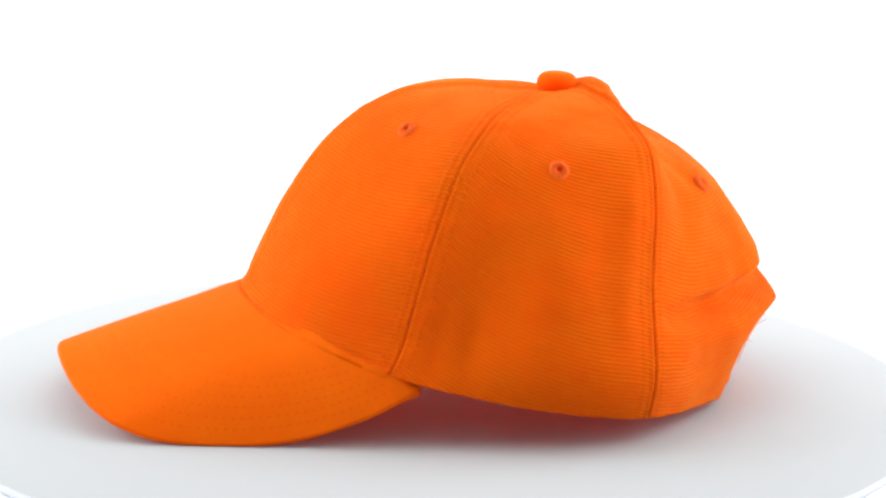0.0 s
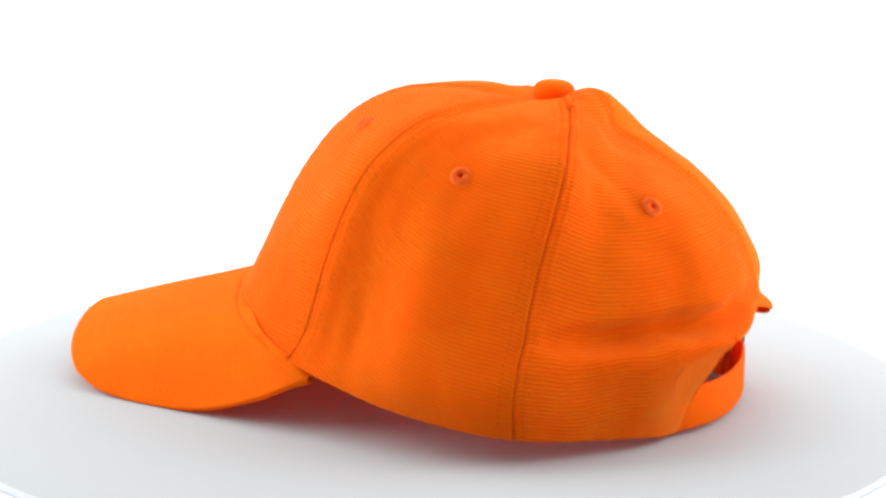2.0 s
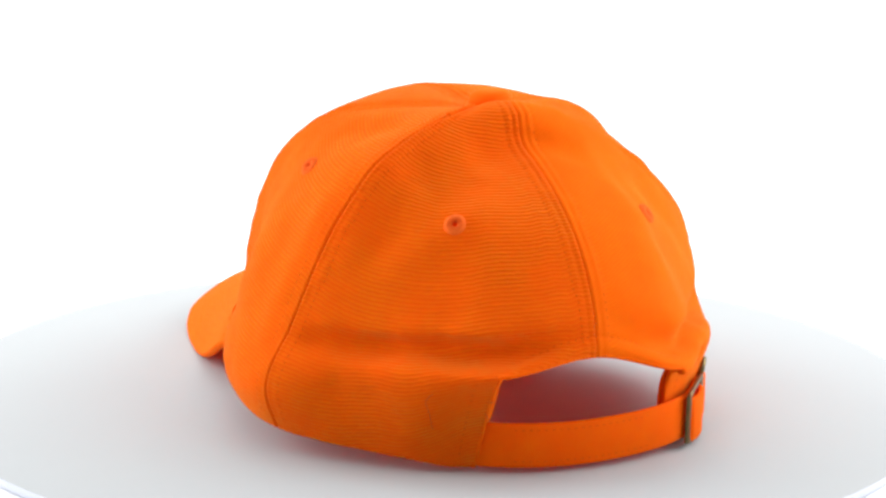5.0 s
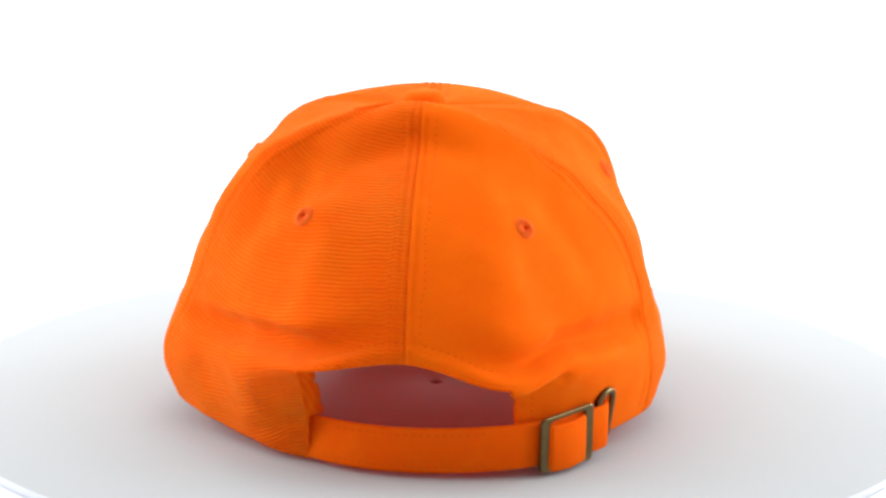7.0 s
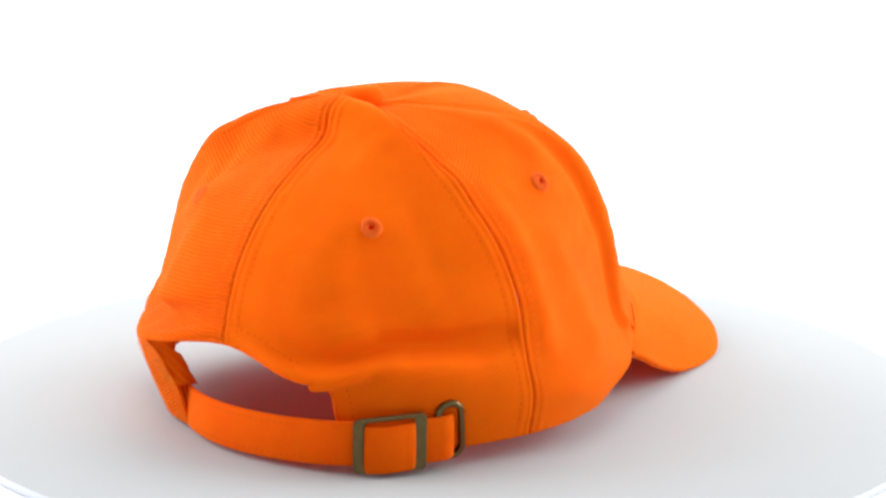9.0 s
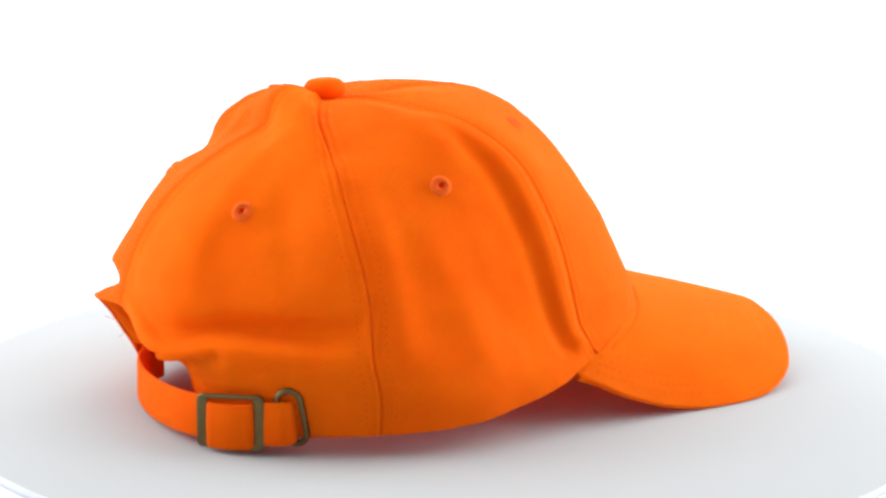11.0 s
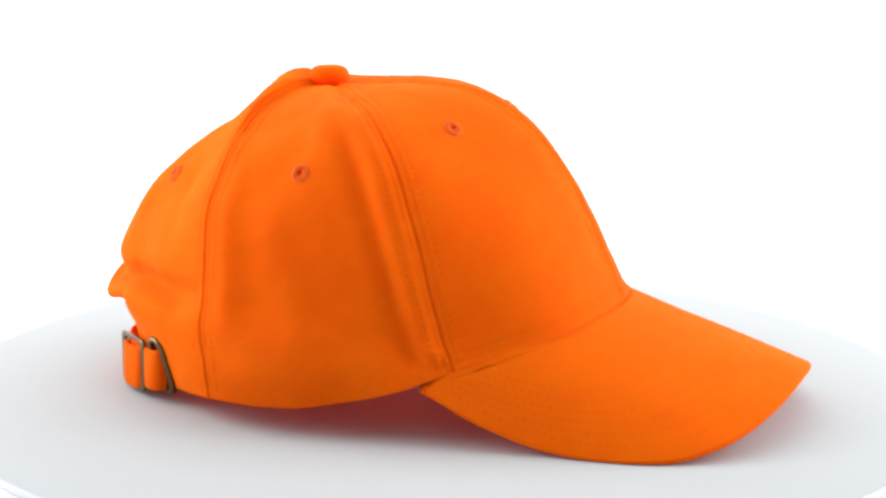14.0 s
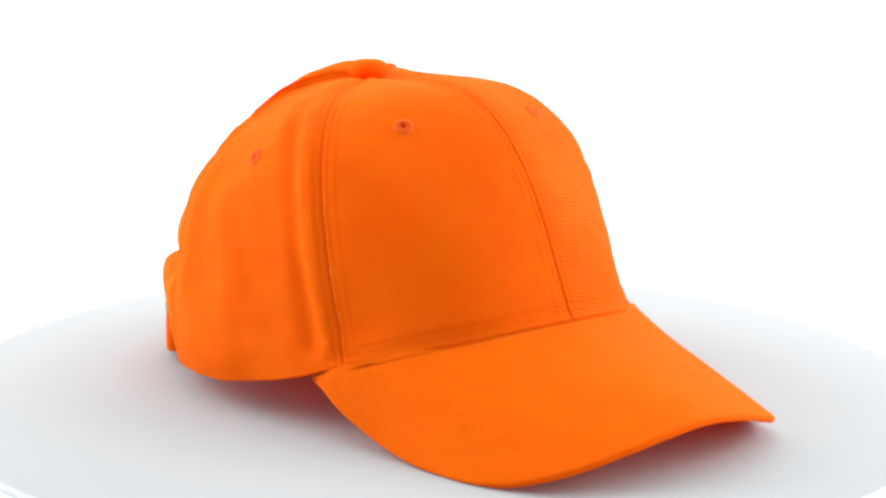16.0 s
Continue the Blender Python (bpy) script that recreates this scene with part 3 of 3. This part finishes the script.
def stitch_row(name, path, nor, parent, pitch=0.0028, length=0.0019, wide=0.00020, lift=0.00003, thread=None):
    """Short thread stitches, sunk in the cloth, joined as one row."""
    if len(path) < 4:
        return
    p, q = np.array(path), np.array(nor)
    t = np.concatenate([[0], np.cumsum(np.linalg.norm(np.diff(p, axis=0), axis=1))])
    verts, faces = [], []
    for s in np.arange(pitch, t[-1] - pitch, pitch):
        e = [np.array([np.interp(x, t, p[:, c]) for c in range(3)]) for x in (s, s + length)]
        up = np.array([np.interp(s, t, q[:, c]) for c in range(3)])
        ax = e[1] - e[0]
        if np.linalg.norm(ax) < 1e-6:
            continue
        sd = np.cross(ax, up)
        sd = sd / (np.linalg.norm(sd) + 1e-9) * wide
        m = 0.5 * (e[0] + e[1]) + up * (lift + 0.00016)
        b = len(verts)
        verts += [e[0] - up * 0.0002, e[0] + ax * 0.25 + sd + up * lift, e[0] + ax * 0.25 - sd + up * lift, m,
                  e[1] - ax * 0.25 + sd + up * lift, e[1] - ax * 0.25 - sd + up * lift, e[1] - up * 0.0002]
        faces += [(b, b + 1, b + 3), (b, b + 3, b + 2), (b + 1, b + 4, b + 3), (b + 2, b + 3, b + 5), (b + 4, b + 6, b + 3), (b + 5, b + 3, b + 6)]
    ob = part(name, mesh_of(name, verts, faces, thread or THREAD, smooth=False), parent, "row of small orange stitches")
    ob["kind"] = "stuff"


JOINT = [(-0.0225, 0.0785, 0.0222), (-0.0270, 0.0788, 0.0236), (-0.0355, 0.0765, 0.0262), (-0.0480, 0.0680, 0.0305), (-0.0600, 0.0570, 0.0345), (-0.0712, 0.0380, 0.0390), (-0.0765, 0.0200, 0.0414), (-0.0785, 0.0, 0.0422)]
BRIM = [(-0.0235, 0.0800, 0.0218), (-0.0350, 0.0820, 0.0165), (-0.0500, 0.0812, 0.0102), (-0.0700, 0.0788, 0.0042), (-0.0900, 0.0755, 0.0020), (-0.1085, 0.0715, 0.0024), (-0.1225, 0.0660, 0.0045), (-0.1325, 0.0592, 0.0080), (-0.1405, 0.0485, 0.0120), (-0.1465, 0.0350, 0.0166), (-0.1503, 0.0185, 0.0206), (-0.1518, 0.0, 0.0228)]


def both_sides(half):
    # the visor is bent a little towards the wearer's right
    out = [(x, YC + y + 0.0035 * math.exp(-((x + 0.105) / 0.035) ** 2), z) for x, y, z in half]
    return out + [(x, YC - y + 0.0041 * math.exp(-((x + 0.105) / 0.035) ** 2) + 0.0014 * math.exp(-((x + 0.06) / 0.022) ** 2), z) for x, y, z in half[-2::-1]]


def build_visor(parent):
    """A stiff curved sheet, rounded over at the free edge, with six rows of stitching."""
    cols, rows = 141, 44
    jo, br = along(both_sides(JOINT), 600), along(both_sides(BRIM), 600)
    # rulings run straight ahead: pair the points of both curves by their share of the width
    w = np.linspace(-1, 1, cols)
    w = np.sign(w) * (1 - (1 - np.abs(w)) ** 1.35)

    def pick(c):
        y = (c[:, 1] - YC)
        arc = np.linspace(1, -1, len(c))
        key = 0.45 * y / np.abs(y).max() + 0.55 * arc
        key = np.minimum.accumulate(key) - np.arange(len(c)) * 1e-9
        return np.stack([np.interp(w, key[::-1], c[::-1, a]) for a in range(3)], axis=1)

    a, b = pick(jo), pick(br)
    inner = a - b
    # the visor is tucked under the crown, less far towards its corners
    tuck = (0.0070 - 0.0045 * np.clip((np.abs(w) - 0.45) / 0.3, 0, 1))[:, None]
    a = a + inner / (np.linalg.norm(inner, axis=1, keepdims=True) + 0.004) * tuck
    span = np.linalg.norm(b - a, axis=1)[None, :, None]
    # rows lie close together where the crown is sewn on
    near = np.array([0.0, 0.003, 0.005, 0.006, 0.0066, 0.0072, 0.0078, 0.0085, 0.0095, 0.011])[:, None]
    near = near * (np.minimum(1, span[0, :, 0] / 0.03) * tuck[:, 0] / 0.007)[None]
    far = near[-1] + (span[0, :, 0] - near[-1]) * np.linspace(0, 1, rows - 9)[1:, None]
    s = (np.concatenate([near, far]) / span[0, :, 0][None])[:, :, None]
    top = a[None] * (1 - s) + b[None] * s
    groove = 0.0009 * bump_at(s * span, (tuck + 0.0003)[None], 0.0006) * np.clip(span / 0.02 - 0.9, 0, 1)
    sag = (0.0012 * np.clip((np.abs(w) - 0.72) / 0.2, 0, 1))[None, :, None] * np.clip(1 - s, 0, 1)
    n = normals_of(top)
    n[n[:, :, 2] < 0] *= -1
    top = top + n * (0.012 * span * np.sin(np.pi * s) - 0.0013 - 0.0011 * np.clip(s * span / 0.03, 0, 1) - sag - groove)
    n = normals_of(top)
    n[n[:, :, 2] < 0] *= -1
    thick = 0.0034
    out = (b - a)
    out /= np.linalg.norm(out, axis=1, keepdims=True) + 1e-9
    layers = list(top + 0.5 * thick * n)
    for w2 in np.linspace(80, -80, 8):
        layers.append(top[-1] + 0.5 * thick * (n[-1] * math.sin(radians(w2)) + out * math.cos(radians(w2))))
    layers += list((top - 0.5 * thick * n)[::-1])
    g = np.array(layers)
    g[:, :, 2] = np.maximum(g[:, :, 2], 0.0004)
    cum = np.concatenate([np.zeros((1, cols)), np.cumsum(np.linalg.norm(np.diff(g, axis=0), axis=2), axis=0)])
    acr = np.concatenate([np.zeros((len(g), 1)), np.cumsum(np.linalg.norm(np.diff(g, axis=1), axis=2), axis=1)], axis=1)
    last = len(g) - 1
    ends = [(i * cols + j, (i + 1) * cols + j, (last - i - 1) * cols + j, (last - i) * cols + j) for j in (0, cols - 1) for i in range(last // 2)]
    me = mesh_of("visor", g.reshape(-1, 3), grid_faces(len(g), cols) + ends, RIB_VISOR, uvs=np.stack([acr, cum], axis=2).reshape(-1, 2))
    bm = bmesh.new()
    bm.from_mesh(me)
    bmesh.ops.recalc_face_normals(bm, faces=bm.faces)
    bm.to_mesh(me)
    bm.free()
    ob = part("visor", me, parent, "curved stiff orange visor with stitched rows")
    face = top + 0.5 * thick * n
    for d in (0.008, 0.0145, 0.021, 0.0275, 0.034, 0.0405):
        path, nor = [], []
        for j in range(4, cols - 4):
            back = 1 - d / max(span[0, j, 0], 1e-4)
            if back > 0.06:
                i = np.interp(back, s[:, j, 0], np.arange(rows))
                i0 = int(i)
                f = i - i0
                path.append(face[i0, j] * (1 - f) + face[min(i0 + 1, rows - 1), j] * f)
                nor.append(n[i0, j])
        stitch_row("visor_stitching", path, nor, ob, pitch=0.0034, length=0.0023, wide=0.00016, lift=0.00002, thread=VISOR_THREAD)
    return ob


def band(name, path, zs, height, thick, material, parent, label="", n=90, lean=None):
    """An upright strap along a path, with rounded edges."""
    p = along([(x, y, z) for (x, y), z in zip(path, zs)], n)
    t = np.gradient(p, axis=0)
    t[:, 2] = 0
    t /= np.linalg.norm(t, axis=1, keepdims=True)
    side = np.stack([t[:, 1], -t[:, 0], np.zeros(n)], axis=1)
    loop = []
    h, k = height / 2, thick / 2
    for a, b in ((-h, -k), (-h + k, -k * 1.0), (0, -k), (h - k, -k), (h, -k * 0.4), (h, k * 0.4), (h - k, k), (0, k * 1.15), (-h + k, k), (-h, k * 0.4)):
        loop.append(p + side * b + np.array([0, 0, a]))
    g = np.stack(loop, axis=1)
    cols = g.shape[1]
    ln = np.concatenate([[0], np.cumsum(np.linalg.norm(np.diff(p, axis=0), axis=1))])
    uv = np.stack([np.repeat(ln[:, None], cols, 1), np.tile(np.linspace(0, 2 * height, cols), (n, 1))], axis=2).reshape(-1, 2)
    faces = grid_faces(n, cols, closed=True) + [tuple(range(cols)), tuple((n - 1) * cols + k for k in range(cols - 1, -1, -1))]
    me = mesh_of(name, g.reshape(-1, 3), faces, material, uvs=uv)
    bm = bmesh.new()
    bm.from_mesh(me)
    bmesh.ops.recalc_face_normals(bm, faces=bm.faces)
    bm.to_mesh(me)
    bm.free()
    return part(name, me, parent, label)


def flat_ring(name, corners, width, thick, material, parent, label):
    """A flat metal frame round four corners (each: place), bars with eased edges."""
    c = [Vector(q) for q in corners]
    mid = sum(c, Vector()) / 4
    nrm = (c[1] - c[0]).cross(c[3] - c[0]).normalized()
    path = []
    for i in range(4):
        a, b, d = c[i - 1], c[i], c[(i + 1) % 4]
        r = 0.0022
        u, w = (a - b).normalized(), (d - b).normalized()
        for s in np.linspace(0, 1, 5):
            path.append((b + u * r) * (1 - s) ** 2 + b * 2 * s * (1 - s) + (b + w * r) * s**2)
    verts, faces, m = [], [], len(path)
    hx, vy = c[1] - c[0], c[3] - c[0]
    lh, lv = hx.length / 2, vy.length / 2
    hx, vy = hx.normalized(), vy.normalized()
    vy = (vy - hx * vy.dot(hx)).normalized()
    for q in path:
        x, y = (q - mid).dot(hx), (q - mid).dot(vy)
        bow = (nrm * 0.0008 + vy * (0.0010 if y > 0 else -0.0003)) * (1 - (x / lh) ** 2)
        for a, b in ((0, -1), (0, 0.5), (0.2, 1), (0.8, 1), (1, 0.5), (1, -1)):
            inner = mid + hx * x * (1 - a * width / lh) + vy * y * (1 - a * 0.0016 / lv)
            verts.append(inner + bow + nrm * thick * 0.5 * b)
    for i in range(m):
        j = (i + 1) % m
        for k in range(6):
            l = (k + 1) % 6
            faces.append((i * 6 + k, j * 6 + k, j * 6 + l, i * 6 + l))
    me = mesh_of(name, verts, faces, material, smooth=False)
    bm = bmesh.new()
    bm.from_mesh(me)
    bmesh.ops.recalc_face_normals(bm, faces=bm.faces)
    bm.to_mesh(me)
    bm.free()
    return part(name, me, parent, label)


def oblong_ring(name, centre, up, out, parent, label):
    """A flat metal ring with straight flanks and round ends."""
    sd = up.cross(out).normalized()
    verts, faces, m = [], [], 40
    for k in range(m):
        w = 2 * math.pi * (k + 0.5) / m
        cx, cz = math.cos(w), math.sin(w)
        mid = centre + up * (0.0067 if cz > 0 else -0.0067)
        for r, h in ((0.0032, -0.0012), (0.0033, 0.0004), (0.0038, 0.0009), (0.0048, 0.0009), (0.0054, 0.0004), (0.0055, -0.0012)):
            verts.append(mid + (sd * cx + up * cz) * r + out * h)
    for k in range(m):
        for i in range(6):
            a, b, j = k * 6, (k + 1) % m * 6, (i + 1) % 6
            faces.append((a + i, b + i, b + j, a + j))
    return part(name, mesh_of(name, verts, faces, BRASS), parent, label)


def build_cap():
    cap = new("baseball_cap")
    tagged(cap, "bright orange cotton twill baseball cap with brass buckle on its strap", "cap")
    for k in range(6):
        build_panel(k, cap)
    build_visor(cap)
    # covered button on top
    prof = [(0.0, 0.0092)] + [(0.0083 * math.cos(a) ** 0.55, 0.0048 + 0.0044 * math.sin(a)) for a in np.linspace(1.45, -1.2, 18)] + [(0.0045, 0.0), (0.0, 0.0)]
    bt = part("button", lathe("button", prof, RIB_SMOOTH, 48), cap, "orange cloth-covered top button")
    bt.matrix_local = pose(0.0482, YC - 0.0005, 0.1196, 2, 2, 0)
    # inner sweatband, from the left strap end round the front to the right
    us = np.concatenate([np.linspace(EDGE_R, LOOP, 120), np.linspace(0, EDGE_L, 120)[1:]])
    g = crown_grid(us)
    n = normals_of(g)
    i0 = int(np.searchsorted(V, V_FOLD + 0.01))
    gi = (g - n * 0.0030)[i0:]
    me = mesh_of("sweatband", gi.reshape(-1, 3), grid_faces(len(gi), len(us)), RIB_SMOOTH, uvs=gi.reshape(-1, 3)[:, :2])
    sb = part("sweatband", me, cap, "orange inner sweatband")
    so = sb.modifiers.new("cloth", "SOLIDIFY")
    so.thickness, so.offset = 0.0012, 0
    # strap across the opening, through the buckle and back into the slot
    band("strap", [(0.1025, -0.0445), (0.1068, -0.0410), (0.1108, -0.0368), (0.1183, -0.0245), (0.1228, -0.0080), (0.1240, 0.0080), (0.1228, 0.0240), (0.1195, 0.0380), (0.1142, 0.0480), (0.1058, 0.0566), (0.0980, 0.0630)],
         [0.0108, 0.0108, 0.0108, 0.0108, 0.0106, 0.0108, 0.0113, 0.0119, 0.0123, 0.0126, 0.0128], 0.0165, 0.0017, TAPE, cap, "orange twill closing strap")
    band("strap_tail", [(0.1150, 0.0470), (0.1092, 0.0530), (0.1032, 0.0592), (0.0996, 0.0640), (0.0965, 0.0672), (0.0938, 0.0692), (0.0912, 0.0696), (0.0885, 0.0678)],
         [0.0118, 0.0120, 0.0123, 0.0126, 0.0129, 0.0132, 0.0134, 0.0136], 0.0165, 0.0016, TAPE, cap, "folded strap end")
    flat_ring("buckle", [(0.1189, 0.0463, 0.0018), (0.0996, 0.0646, 0.0022), (0.0998, 0.0648, 0.0232), (0.1191, 0.0465, 0.0216)], 0.0040, 0.0014, BRASS, cap, "antique brass slide buckle")
    # the strap swells out between the two bars of the buckle
    bars, outward = np.array([(0.1190, 0.0464), (0.0997, 0.0647)]), np.array([0.688, 0.726])
    bulge = [tuple(bars[0] * (1 - f) + bars[1] * f + outward * w) for f, w in ((0.150, -0.0016), (0.18, 0.0002), (0.32, 0.0014), (0.5, 0.0019), (0.68, 0.0014), (0.82, 0.0002), (0.850, -0.0016))]
    band("strap_loop", bulge, [0.0102, 0.0103, 0.0104, 0.0106, 0.0109, 0.0111, 0.0112], 0.0172, 0.0018, TAPE, cap, "orange strap looped through the buckle", n=40)
    # oblong grommet where the strap end enters the cap
    up, out = Vector((0.25, 0.12, 1)).normalized(), Vector((0.57, 0.82, 0)).normalized()
    out = (out - up * out.dot(up)).normalized()
    oblong_ring("grommet", Vector((0.0903, 0.0687, 0.0152)), up, out, cap, "flat oblong antique brass grommet")
    # stitches along both edges of the strap
    line = along([(0.1130, -0.0335, 0.0108), (0.1183, -0.0245, 0.0108), (0.1228, -0.0080, 0.0106), (0.1240, 0.0080, 0.0108), (0.1228, 0.0240, 0.0113), (0.1195, 0.0380, 0.0119)], 60)
    t = np.gradient(line, axis=0)
    side = np.stack([t[:, 1], -t[:, 0], np.zeros(60)], axis=1)
    side /= np.linalg.norm(side, axis=1, keepdims=True)
    for dz in (0.0058, -0.0058):
        stitch_row("strap_stitching", line + side * 0.00092 + np.array([0, 0, dz]), side, cap, thread=VISOR_THREAD)
    # frayed thread ends
    for u0, v0, steps in ((EDGE_L - 0.0010, 0.885, ((0, 0, 0), (0.0012, 0.01, 0.0012), (0.0022, 0.005, 0.0030))),
                          (EDGE_L - 0.0008, 0.865, ((0, 0, 0), (0.0010, -0.01, 0.0010), (0.0016, -0.02, 0.0026))),
                          (EDGE_L - 0.0235, 0.845, ((0, 0, 0.0003), (-0.0020, 0.01, 0.0004), (-0.0004, 0.04, 0.0003), (0.0012, 0.07, 0.0003)))):
        pts = []
        for du, dv, lift in steps:
            cell = crown_grid(np.array([u0 + du - 0.001, u0 + du, u0 + du + 0.001]))
            r = int(round((v0 + dv) * (ROWS - 1)))
            pts.append(cell[r, 1] + normals_of(cell)[r, 1] * (lift + 0.0003))
        part("loose_thread", tube("loose_thread", pts, 0.00011, LOOSE, n=16, sides=5), cap, "thin frayed thread end")
    return cap


cap = build_cap()


def motions():
    walk(turntable, spin_rows(0.0))
    walk(cap, spin_rows(CAP_TURN))


motions()
